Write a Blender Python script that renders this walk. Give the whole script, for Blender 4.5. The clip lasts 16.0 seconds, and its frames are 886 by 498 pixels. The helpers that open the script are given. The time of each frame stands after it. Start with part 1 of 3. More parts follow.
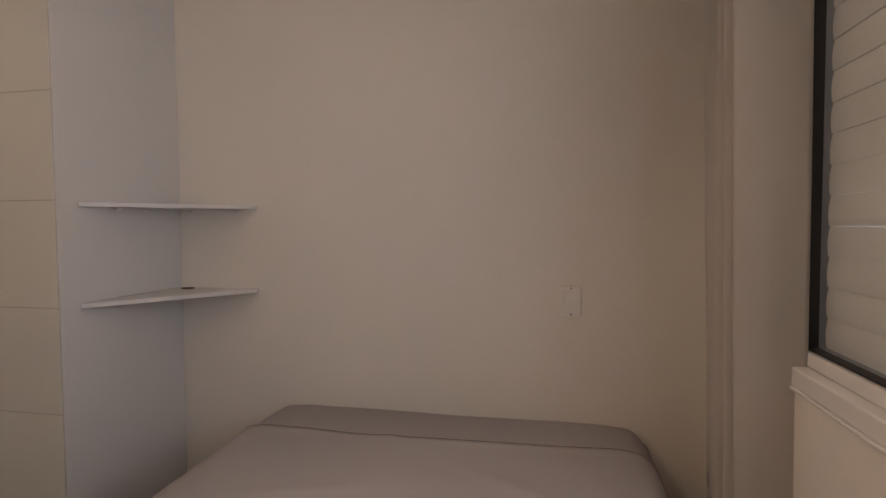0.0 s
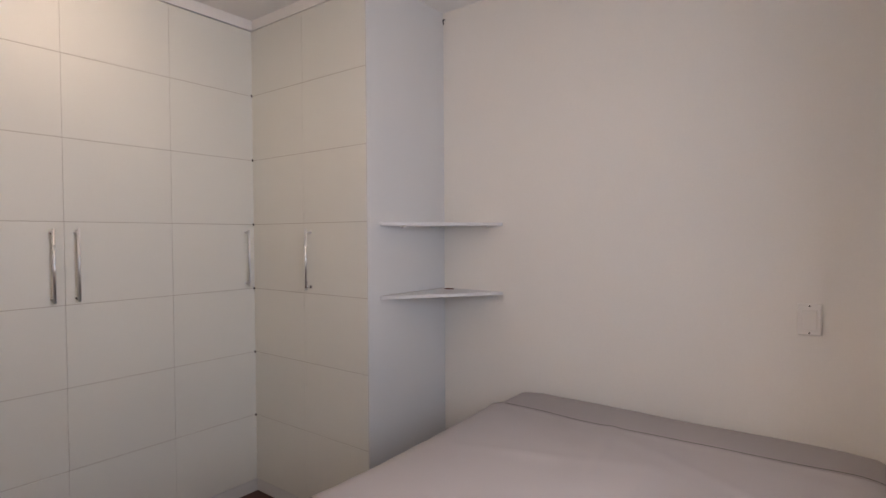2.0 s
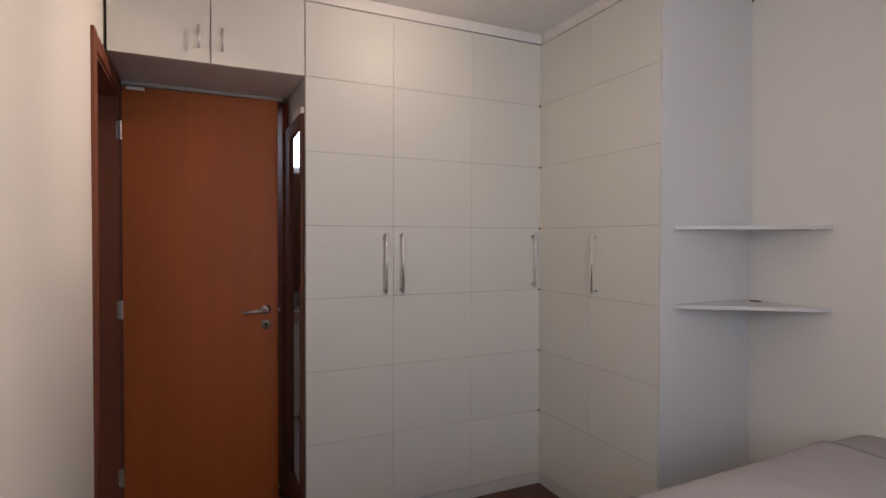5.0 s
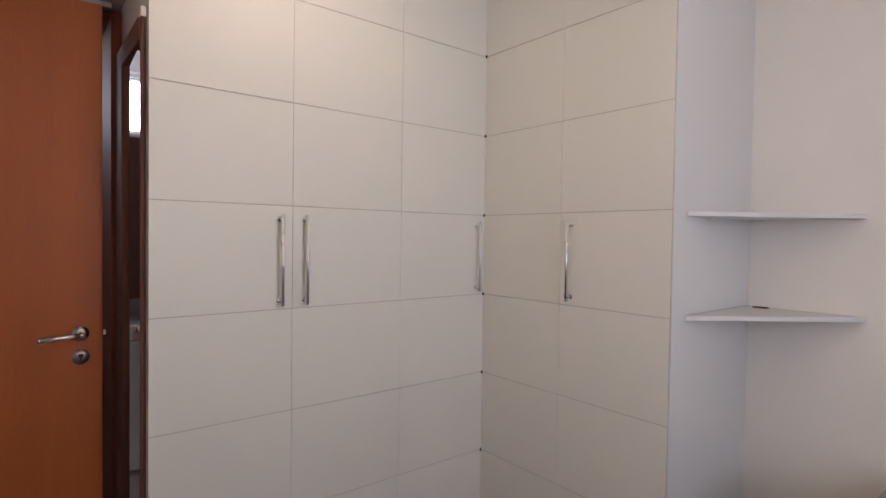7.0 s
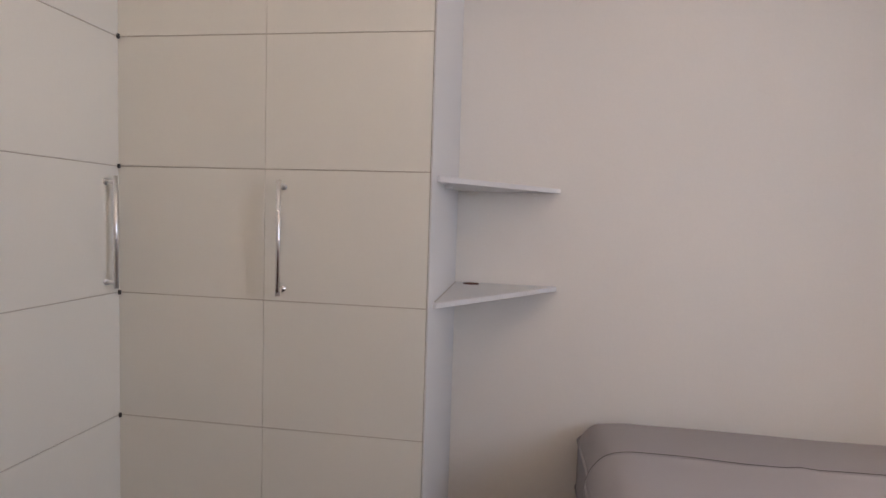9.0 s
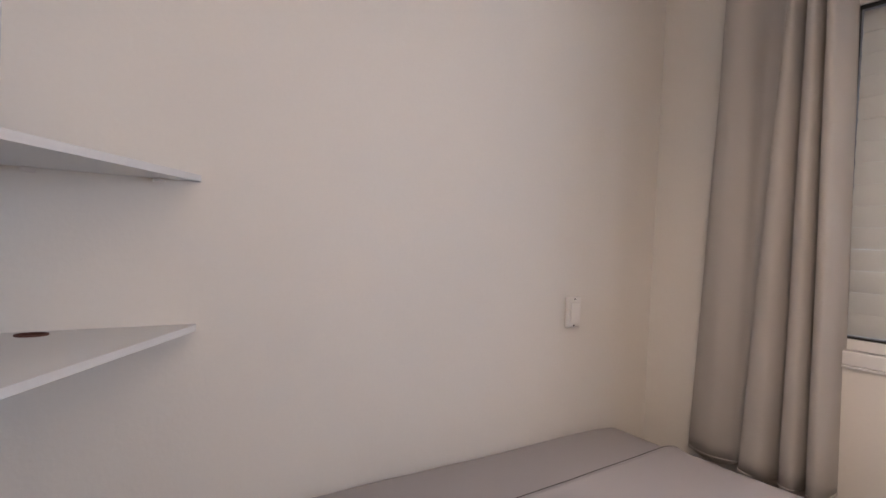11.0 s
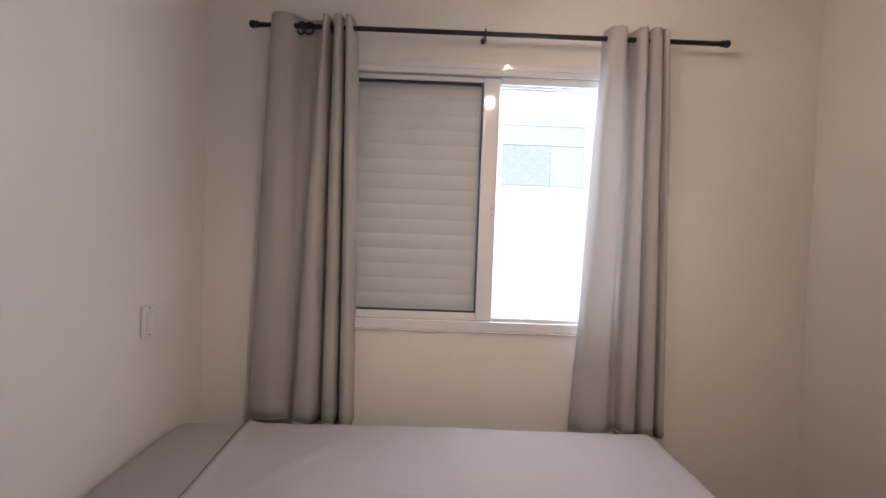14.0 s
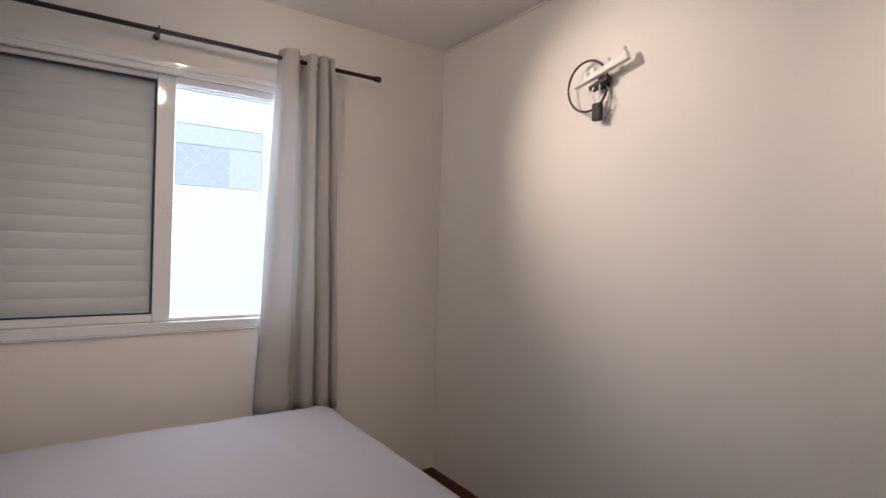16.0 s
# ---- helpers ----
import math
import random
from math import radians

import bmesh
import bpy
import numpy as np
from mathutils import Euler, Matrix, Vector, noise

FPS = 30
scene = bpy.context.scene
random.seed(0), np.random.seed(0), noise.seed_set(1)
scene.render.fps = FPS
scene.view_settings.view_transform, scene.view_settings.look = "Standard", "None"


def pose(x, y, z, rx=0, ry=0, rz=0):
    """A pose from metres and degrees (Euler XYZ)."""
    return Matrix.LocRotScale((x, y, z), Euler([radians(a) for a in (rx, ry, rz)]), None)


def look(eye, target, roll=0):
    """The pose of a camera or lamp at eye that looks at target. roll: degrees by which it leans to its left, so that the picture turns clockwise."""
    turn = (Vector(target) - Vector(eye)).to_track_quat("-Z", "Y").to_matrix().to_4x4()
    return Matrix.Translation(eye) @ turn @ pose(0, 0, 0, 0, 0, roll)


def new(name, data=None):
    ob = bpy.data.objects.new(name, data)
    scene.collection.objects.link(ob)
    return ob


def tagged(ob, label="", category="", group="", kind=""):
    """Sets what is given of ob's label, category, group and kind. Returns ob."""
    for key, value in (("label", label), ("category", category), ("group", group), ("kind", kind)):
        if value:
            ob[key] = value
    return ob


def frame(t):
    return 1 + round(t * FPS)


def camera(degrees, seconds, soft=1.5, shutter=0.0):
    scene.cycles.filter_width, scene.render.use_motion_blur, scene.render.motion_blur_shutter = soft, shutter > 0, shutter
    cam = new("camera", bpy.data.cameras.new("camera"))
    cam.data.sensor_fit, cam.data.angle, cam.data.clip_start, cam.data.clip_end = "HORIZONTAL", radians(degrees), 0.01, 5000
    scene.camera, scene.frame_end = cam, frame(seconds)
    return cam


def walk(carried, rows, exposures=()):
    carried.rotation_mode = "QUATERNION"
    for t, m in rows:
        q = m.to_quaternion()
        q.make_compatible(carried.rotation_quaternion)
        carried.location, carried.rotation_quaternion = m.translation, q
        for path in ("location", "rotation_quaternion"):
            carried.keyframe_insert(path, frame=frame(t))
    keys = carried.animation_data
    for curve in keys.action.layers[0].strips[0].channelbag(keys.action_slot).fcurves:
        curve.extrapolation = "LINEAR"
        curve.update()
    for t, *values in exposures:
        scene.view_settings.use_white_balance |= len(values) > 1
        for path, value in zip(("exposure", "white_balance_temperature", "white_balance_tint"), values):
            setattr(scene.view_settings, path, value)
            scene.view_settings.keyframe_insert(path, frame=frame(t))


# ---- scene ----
cam = camera(79.5, 16.0)
PATH = [
    (0, (2.457, -2.006, 1.397), (2.044, -0.051, 1.309), -0.4),
    (0.5, (2.526, -2.041, 1.397), (1.864, -0.155, 1.315), -0.7),
    (1, (2.557, -2.124, 1.403), (1.691, -0.322, 1.336), -0.5),
    (1.5, (2.587, -2.231, 1.401), (1.555, -0.519, 1.35), -0.4),
    (2, (2.614, -2.301, 1.42), (1.407, -0.707, 1.371), -0.3),
    (2.5, (2.655, -2.331, 1.438), (1.251, -0.907, 1.398), -0.2),
    (3, (2.681, -2.393, 1.447), (1.16, -1.094, 1.406), 0.0),
    (3.5, (2.699, -2.398, 1.437), (1.046, -1.273, 1.407), -0.1),
    (4, (2.712, -2.386, 1.431), (0.944, -1.452, 1.41), -0.3),
    (4.2, (2.706, -2.411, 1.431), (0.91, -1.531, 1.413), -0.0),
    (6.3, (2.061, -2.289, 1.396), (0.245, -1.453, 1.357), 0.2),
    (6.5, (1.971, -2.261, 1.395), (0.206, -1.321, 1.368), 0.2),
    (7, (1.752, -2.22, 1.39), (0.192, -0.97, 1.344), 0.8),
    (7.5, (1.543, -2.193, 1.395), (0.303, -0.626, 1.321), 1.2),
    (8, (1.374, -2.146, 1.376), (0.399, -0.403, 1.279), 1.7),
    (10.3, (0.96, -1.47, 1.395), (1.688, 0.389, 1.286), 2.6),
    (10.6, (0.982, -1.372, 1.408), (1.883, 0.409, 1.289), 3.3),
    (11, (1.026, -1.347, 1.369), (2.143, 0.311, 1.323), 2.6),
    (11.5, (0.989, -1.219, 1.383), (2.432, 0.165, 1.333), 2.5),
    (12, (0.88, -1.107, 1.37), (2.533, 0.018, 1.332), 2.9),
    (12.5, (0.79, -1.107, 1.387), (2.579, -0.215, 1.352), 2.3),
    (13, (0.715, -1.114, 1.387), (2.597, -0.438, 1.354), 2.2),
    (13.2, (0.693, -1.106, 1.389), (2.61, -0.537, 1.358), 2.6),
    (13.5, (0.667, -1.077, 1.42), (2.631, -0.705, 1.376), 2.3),
    (14, (0.594, -1.030, 1.484), (2.592, -1.061, 1.411), 2.1),
    (14.5, (0.524, -1.024, 1.442), (2.494, -1.369, 1.396), 2.1),
    (15, (0.482, -1.014, 1.441), (2.39, -1.613, 1.411), 1.8),
    (15.5, (0.414, -1.013, 1.458), (2.213, -1.886, 1.441), 1.9),
    (16, (0.34, -0.955, 1.45), (1.991, -2.082, 1.438), 1.7),
]
EXPOSURES = [
    (0, 0.06, 7350, 26), (0.2, 0.49, 7100, 25), (0.5, 0.75, 6900, 25), (1, 0.76, 6650, 25), (2, 0.77, 6350, 23), (3, 0.79, 6250, 22),
    (3.5, 0.72, 6300, 23), (4, 0.53, 6300, 23), (6.3, 0.55, 6250, 23), (6.7, 0.79, 6250, 23), (7.2, 1.03, 6250, 24), (8, 0.89, 6300, 24),
    (10.3, 0.9, 6250, 23), (11.2, 0.93, 6350, 24), (11.6, 0.54, 6500, 25), (12, -0.03, 6750, 26), (12.5, -0.04, 6900, 27), (13.2, 0.34, 6700, 25),
    (13.6, 0.55, 6400, 24), (14, 0.63, 6300, 23), (14.5, 0.64, 6150, 22), (15, 0.57, 6050, 21), (16, 0.42, 5950, 21),
]
walk(cam, [(t, look(eye, target, roll)) for t, eye, target, roll in PATH], EXPOSURES)

# ---- world, sun and lamps ----
world = bpy.data.worlds.new("world")
scene.world = world
world.use_nodes = True
wn = world.node_tree
sky = wn.nodes.new("ShaderNodeTexSky")
sky.sky_type = 'NISHITA'
sky.sun_disc = False
sky.sun_elevation = radians(55)
sky.sun_rotation = radians(-90)
wn.nodes["Background"].inputs[1].default_value = 0.15
wn.links.new(sky.outputs[0], wn.nodes["Background"].inputs[0])

sun = new("sun", bpy.data.lights.new("sun", 'SUN'))
sun.data.energy, sun.data.angle, sun.data.color = 3.6, radians(0.6), (1.0, 0.96, 0.9)
sun.matrix_world = look((-20, 3, 36), (6, 0, 0))

# sky light through the open half of the window
portal = new("window_daylight", bpy.data.lights.new("window_daylight", 'AREA'))
portal.data.shape, portal.data.size, portal.data.size_y = 'RECTANGLE', 0.62, 1.02
portal.data.energy, portal.data.color = 13.0, (0.76, 0.88, 1.0)
portal.matrix_world = look((3.22, -1.61, 1.62), (1.0, -1.61, 1.5))

# sky light through the high kitchen window
kitchen_sky = new("kitchen_daylight", bpy.data.lights.new("kitchen_daylight", 'AREA'))
kitchen_sky.data.shape, kitchen_sky.data.size, kitchen_sky.data.size_y = 'RECTANGLE', 1.4, 0.32
kitchen_sky.data.energy, kitchen_sky.data.color = 4.5, (0.88, 0.94, 1.0)
kitchen_sky.matrix_world = look((-2.31, -2.25, 2.22), (-1.0, -2.25, 1.7))

WARM = (1.0, 0.81, 0.60)
# third spot is unseen: placed mid-rail and aimed to brighten bed and window wall
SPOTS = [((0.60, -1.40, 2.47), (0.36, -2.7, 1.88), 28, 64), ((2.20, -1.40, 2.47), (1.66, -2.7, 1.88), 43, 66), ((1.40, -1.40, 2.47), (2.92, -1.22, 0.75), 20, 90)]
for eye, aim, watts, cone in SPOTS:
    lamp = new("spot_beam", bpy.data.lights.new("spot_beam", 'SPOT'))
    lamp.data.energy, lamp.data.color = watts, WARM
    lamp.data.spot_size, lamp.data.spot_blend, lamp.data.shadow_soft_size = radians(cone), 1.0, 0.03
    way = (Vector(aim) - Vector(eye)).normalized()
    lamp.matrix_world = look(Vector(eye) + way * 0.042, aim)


# ---- materials ----
def shader(name, base, rough=0.6, metal=0.0, grain=None, amount=0.06, bump=0.02, scale=40.0, stretch=(1, 1, 1), blotch=3.0, spec=0.5, vary=0.0):
    """Base colour with large blotches and fine grain, and a fine relief."""
    m = bpy.data.materials.new(name)
    m.use_nodes = True
    t = m.node_tree
    b = t.nodes["Principled BSDF"]
    b.inputs["Roughness"].default_value, b.inputs["Metallic"].default_value = rough, metal
    b.inputs["Specular IOR Level"].default_value = spec
    tc = t.nodes.new("ShaderNodeTexCoord")
    mp = t.nodes.new("ShaderNodeMapping")
    mp.inputs["Scale"].default_value = stretch
    t.links.new(tc.outputs["Object"], mp.inputs[0])
    big = t.nodes.new("ShaderNodeTexNoise")
    big.inputs["Scale"].default_value, big.inputs["Detail"].default_value = blotch, 4
    fine = t.nodes.new("ShaderNodeTexNoise")
    fine.inputs["Scale"].default_value, fine.inputs["Detail"].default_value = scale, 6
    t.links.new(mp.outputs[0], big.inputs[0])
    t.links.new(mp.outputs[0], fine.inputs[0])
    mix = t.nodes.new("ShaderNodeMix")
    mix.data_type = 'RGBA'
    dark = grain or tuple(c * (1 - 2 * amount) for c in base)
    light = base if grain else tuple(min(1, c * (1 + amount)) for c in base)
    mix.inputs[6].default_value, mix.inputs[7].default_value = (*dark, 1), (*light, 1)
    add = t.nodes.new("ShaderNodeMath")
    add.operation = 'ADD'
    half = t.nodes.new("ShaderNodeMath")
    half.operation = 'MULTIPLY'
    half.inputs[1].default_value = 0.5
    t.links.new(big.outputs[0], add.inputs[0])
    t.links.new(fine.outputs[0], add.inputs[1])
    t.links.new(add.outputs[0], half.inputs[0])
    last = half
    if vary:
        info = t.nodes.new("ShaderNodeObjectInfo")
        var = t.nodes.new("ShaderNodeMath")
        var.operation = 'MULTIPLY_ADD'
        var.inputs[1].default_value = vary
        t.links.new(info.outputs["Random"], var.inputs[0])
        t.links.new(half.outputs[0], var.inputs[2])
        sub = t.nodes.new("ShaderNodeMath")
        sub.operation = 'SUBTRACT'
        sub.inputs[1].default_value = vary / 2
        t.links.new(var.outputs[0], sub.inputs[0])
        last = sub
    t.links.new(last.outputs[0], mix.inputs[0])
    t.links.new(mix.outputs[2], b.inputs["Base Color"])
    if bump:
        bp = t.nodes.new("ShaderNodeBump")
        bp.inputs["Strength"].default_value, bp.inputs["Distance"].default_value = bump, 0.01
        t.links.new(fine.outputs[0], bp.inputs["Height"])
        t.links.new(bp.outputs[0], b.inputs["Normal"])
    rr = t.nodes.new("ShaderNodeMapRange")
    rr.inputs[3].default_value, rr.inputs[4].default_value = max(0.02, rough - 0.06), min(1, rough + 0.06)
    t.links.new(big.outputs[0], rr.inputs[0])
    t.links.new(rr.outputs[0], b.inputs["Roughness"])
    return m


PLASTER = shader("painted_plaster", (0.81, 0.775, 0.72), 0.75, amount=0.025, bump=0.05, scale=90, blotch=1.4, spec=0.3)
CEILING = shader("ceiling_paint", (0.86, 0.835, 0.80), 0.85, amount=0.02, bump=0.04, scale=80, blotch=1.2, spec=0.2)
CREAM = shader("cream_laminate", (0.735, 0.73, 0.675), 0.46, amount=0.02, bump=0.01, scale=120, blotch=2.0, vary=0.25)
WHITE = shader("white_laminate", (0.67, 0.665, 0.655), 0.42, amount=0.02, bump=0.01, scale=120, blotch=2.0)
GROOVE = shader("shadow_gap_board", (0.50, 0.46, 0.41), 0.7, amount=0.05)
CHROME = shader("brushed_chrome", (0.82, 0.82, 0.83), 0.28, metal=1.0, amount=0.03, bump=0.0, scale=200)
MAHOGANY = shader("mahogany_veneer", (0.55, 0.13, 0.017), 0.52, grain=(0.33, 0.075, 0.013), bump=0.03, scale=30, stretch=(9, 9, 0.6), blotch=1.6)
FRAMEWOOD = shader("mahogany_door_frame", (0.25, 0.075, 0.032), 0.68, grain=(0.15, 0.04, 0.02), bump=0.03, scale=30, stretch=(9, 9, 0.6), blotch=1.6)
DARKWOOD = shader("dark_stained_wood", (0.15, 0.058, 0.036), 0.72, grain=(0.08, 0.03, 0.02), bump=0.04, scale=30, stretch=(8, 8, 0.6), blotch=2)
PLANK = shader("dark_floor_wood", (0.11, 0.042, 0.026), 0.38, grain=(0.055, 0.02, 0.013), bump=0.05, scale=25, stretch=(1, 9, 1), blotch=2, vary=0.35)
ALU = shader("white_painted_aluminium", (0.78, 0.775, 0.76), 0.03, amount=0.02, bump=0.0, scale=60)
SLAT = shader("grey_shutter_slat", (0.58, 0.60, 0.59), 0.6, amount=0.03, bump=0.01, scale=60)
# grey that carries the sash recess's shade and the cable coil's shadow
SHADEGREY = shader("shade_grey", (0.22, 0.24, 0.27), 0.5, amount=0.08, bump=0.0)
RUBBER = shader("black_rubber", (0.02, 0.02, 0.022), 0.6, amount=0.1, bump=0.0)
IRON = shader("black_iron", (0.03, 0.026, 0.026), 0.4, metal=0.3, amount=0.1, bump=0.02, scale=80)
LINEN = shader("greige_curtain_cloth", (0.64, 0.60, 0.56), 0.9, amount=0.06, bump=0.25, scale=420, stretch=(1, 1, 1), blotch=5, spec=0.1)
MATTRESS = shader("grey_mattress_cover", (0.39, 0.365, 0.36), 0.95, amount=0.04, bump=0.2, scale=350, blotch=4, spec=0.1)
SHEET = shader("pale_grey_sheet", (0.415, 0.39, 0.39), 0.92, amount=0.03, bump=0.2, scale=400, blotch=3, spec=0.1)
# grey of the shadow line below the sheet's lifted hem
HEMSHADE = shader("hem_shadow_grey", (0.13, 0.12, 0.12), 0.9, amount=0.15, bump=0.1, scale=200, spec=0.1)
PLASTIC = shader("white_plastic", (0.82, 0.79, 0.75), 0.35, amount=0.02, bump=0.0)
CORD = shader("net_cord", (0.66, 0.70, 0.72), 0.8, amount=0.05, bump=0.0)
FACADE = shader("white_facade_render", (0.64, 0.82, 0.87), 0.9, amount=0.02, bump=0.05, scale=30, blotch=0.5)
# far panes are paled: the veiling glare outside is in their colours
GLAREGLASS = shader("glare_paled_far_glass", (0.52, 0.60, 0.65), 0.5, amount=0.08, bump=0.0, blotch=1.5)
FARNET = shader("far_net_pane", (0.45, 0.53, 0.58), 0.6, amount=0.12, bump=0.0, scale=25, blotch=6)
CONCRETE = shader("street_concrete", (0.30, 0.29, 0.28), 0.9, amount=0.1, bump=0.1, scale=8, blotch=0.4)
KITCHEN = shader("kitchen_wall_paint", (0.74, 0.74, 0.76), 0.7, amount=0.03, bump=0.04, scale=80)
ENAMEL = shader("white_enamel", (0.78, 0.78, 0.77), 0.25, amount=0.02, bump=0.0)
GRANITE = shader("black_granite", (0.03, 0.03, 0.034), 0.2, amount=0.4, bump=0.0, scale=150)

# the curtain cloth lets some daylight through
lt = LINEN.node_tree
through_cloth = lt.nodes.new("ShaderNodeBsdfTranslucent")
through_cloth.inputs["Color"].default_value = (0.60, 0.59, 0.57, 1)
cloth_mix = lt.nodes.new("ShaderNodeMixShader")
cloth_mix.inputs[0].default_value = 0.28
lt.links.new(lt.nodes["Principled BSDF"].outputs[0], cloth_mix.inputs[1])
lt.links.new(through_cloth.outputs[0], cloth_mix.inputs[2])
lt.links.new(cloth_mix.outputs[0], lt.nodes["Material Output"].inputs["Surface"])

MIRROR = bpy.data.materials.new("mirror_glass")
MIRROR.use_nodes = True
mb = MIRROR.node_tree.nodes["Principled BSDF"]
mb.inputs["Metallic"].default_value, mb.inputs["Roughness"].default_value = 1.0, 0.02
mb.inputs["Base Color"].default_value = (0.86, 0.88, 0.87, 1)

def bulb_glow(name, strength):
    """Warm glow of a lit lamp."""
    m = bpy.data.materials.new(name)
    m.use_nodes = True
    lb = m.node_tree.nodes["Principled BSDF"]
    lb.inputs["Emission Color"].default_value = (1.0, 0.80, 0.57, 1)
    lb.inputs["Emission Strength"].default_value = strength
    return m


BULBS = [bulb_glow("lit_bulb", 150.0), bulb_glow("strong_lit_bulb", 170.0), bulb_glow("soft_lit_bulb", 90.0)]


# ---- builders ----
ORIGIN = {}


def thing(name, at, label, category, group="", kind=""):
    """An empty at the thing's base, under which its parts are built in world coordinates."""
    ob = new(name)
    ob.empty_display_size = 0.05
    ob.location = at
    ORIGIN[ob.name] = Vector(at)
    return tagged(ob, label, category, group, kind)


def part(name, bm, material, parent=None, label="", smooth=False):
    """One mesh object from a bmesh drawn in world coordinates, under a thing or a part."""
    o = ORIGIN[parent.name] if parent else Vector((0, 0, 0))
    bmesh.ops.translate(bm, verts=bm.verts, vec=-o)
    bmesh.ops.recalc_face_normals(bm, faces=bm.faces)
    me = bpy.data.meshes.new(name)
    bm.to_mesh(me)
    bm.free()
    me.materials.append(material)
    if smooth:
        for p in me.polygons:
            p.use_smooth = True
    ob = new(name, me)
    ob.parent = parent
    ORIGIN[ob.name] = o
    return tagged(ob, label)


def box(x0, x1, y0, y1, z0, z1, bevel=0.0, bm=None):
    bm = bm or bmesh.new()
    r = bmesh.ops.create_cube(bm, size=1, matrix=Matrix.Translation(((x0 + x1) / 2, (y0 + y1) / 2, (z0 + z1) / 2)) @ Matrix.Diagonal((x1 - x0, y1 - y0, z1 - z0, 1)))
    if bevel:
        edges = list({e for v in r["verts"] for e in v.link_edges})
        bmesh.ops.bevel(bm, geom=edges, offset=bevel, segments=2, affect='EDGES', profile=0.5)
    return bm


def rod(a, b, r, seg=14, bm=None, r2=None):
    """A round bar from a to b."""
    bm = bm or bmesh.new()
    a, b = Vector(a), Vector(b)
    m = Matrix.Translation((a + b) / 2) @ (b - a).to_track_quat('Z', 'Y').to_matrix().to_4x4()
    bmesh.ops.create_cone(bm, cap_ends=True, segments=seg, radius1=r, radius2=r if r2 is None else r2, depth=(b - a).length, matrix=m)
    return bm


def ball(c, r, bm=None, squash=(1, 1, 1), seg=16):
    bm = bm or bmesh.new()
    bmesh.ops.create_uvsphere(bm, u_segments=seg, v_segments=seg // 2 + 2, radius=r, matrix=Matrix.Translation(c) @ Matrix.Diagonal((*squash, 1)))
    return bm


def tube(points, r, closed=False, seg=8, bm=None):
    """A round cord along points."""
    bm = bm or bmesh.new()
    pts = [Vector(p) for p in points]
    n, rings = len(pts), []
    for i, p in enumerate(pts):
        if closed:
            d = pts[(i + 1) % n] - pts[i - 1]
        else:
            d = pts[min(i + 1, n - 1)] - pts[max(i - 1, 0)]
        q = d.to_track_quat('Z', 'Y')
        rings.append([bm.verts.new(p + q @ Vector((r * math.cos(2 * math.pi * k / seg), r * math.sin(2 * math.pi * k / seg), 0))) for k in range(seg)])
    for i in range(n if closed else n - 1):
        a, b = rings[i], rings[(i + 1) % n]
        for k in range(seg):
            bm.faces.new((a[k], a[(k + 1) % seg], b[(k + 1) % seg], b[k]))
    if not closed:
        bm.faces.new(rings[0][::-1])
        bm.faces.new(rings[-1])
    return bm


def soft_box(x0, x1, y0, y1, z0, z1, r, n=(14, 20, 4)):
    """A box with generously rounded edges, subdivided evenly."""
    bm = bmesh.new()
    lo, hi = np.array([x0, y0, z0]), np.array([x1, y1, z1])

    def ticks(a, b, k):
        c = [a + r * s for s in (0, 0.25, 0.5, 0.75)]
        d = [b - r * s for s in (0.75, 0.5, 0.25, 0)]
        return c + list(np.linspace(a + r, b - r, k)) + d

    axes = [ticks(lo[i], hi[i], n[i]) for i in range(3)]
    made = {}

    def vert(p):
        key = tuple(round(v, 5) for v in p)
        if key not in made:
            p = np.array(p)
            c = np.clip(p, lo + r, hi - r)
            d = p - c
            l = np.linalg.norm(d)
            made[key] = bm.verts.new(c + d / l * r if l > 1e-9 else p)
        return made[key]

    for ax in range(3):
        u, v = [i for i in range(3) if i != ax]
        for end in (lo[ax], hi[ax]):
            for i in range(len(axes[u]) - 1):
                for j in range(len(axes[v]) - 1):
                    quad = []
                    for a, b in ((i, j), (i + 1, j), (i + 1, j + 1), (i, j + 1)):
                        p = [0, 0, 0]
                        p[ax], p[u], p[v] = end, axes[u][a], axes[v][b]
                        quad.append(vert(p))
                    bm.faces.new(quad)
    return bm


# ---- the rooms ----
W, D, H = 2.985, 2.73, 2.61
# window opening in the east wall
WY0, WY1, WZ0, WZ1 = -1.948, -0.568, 1.029, 2.219


def wall(name, pieces, material, label):
    bm = bmesh.new()
    for p in pieces:
        box(*p, bm=bm)
    return tagged(part(name, bm, material), label, "wall", kind="structure")


wall("wall_north", [(-0.80, W + 0.14, 0, 0.14, 0, H)], PLASTER, "smooth off-white painted wall behind the bed head")
wall("wall_east", [(W, W + 0.14, WY1, 0, 0, H), (W, W + 0.14, -D, WY0, 0, H), (W, W + 0.14, WY0, WY1, 0, WZ0), (W, W + 0.14, WY0, WY1, WZ1, H)],
     PLASTER, "off-white painted wall with the bedroom window")
wall("wall_south", [(0.25, W + 0.14, -D - 0.10, -D, 0, H), (-0.58, 0.25, -D - 0.10, -D, 2.13, H), (-0.58, -0.47, -D - 0.10, -D, 0, 2.13)],
     PLASTER, "off-white painted wall with the television bracket and a doorway")
wall("wall_west", [(-0.80, -0.58, -1.916, 0, 0, H), (-0.80, -0.58, -D - 0.10, -1.916, 2.17, H)], PLASTER, "off-white wall behind the wardrobe")
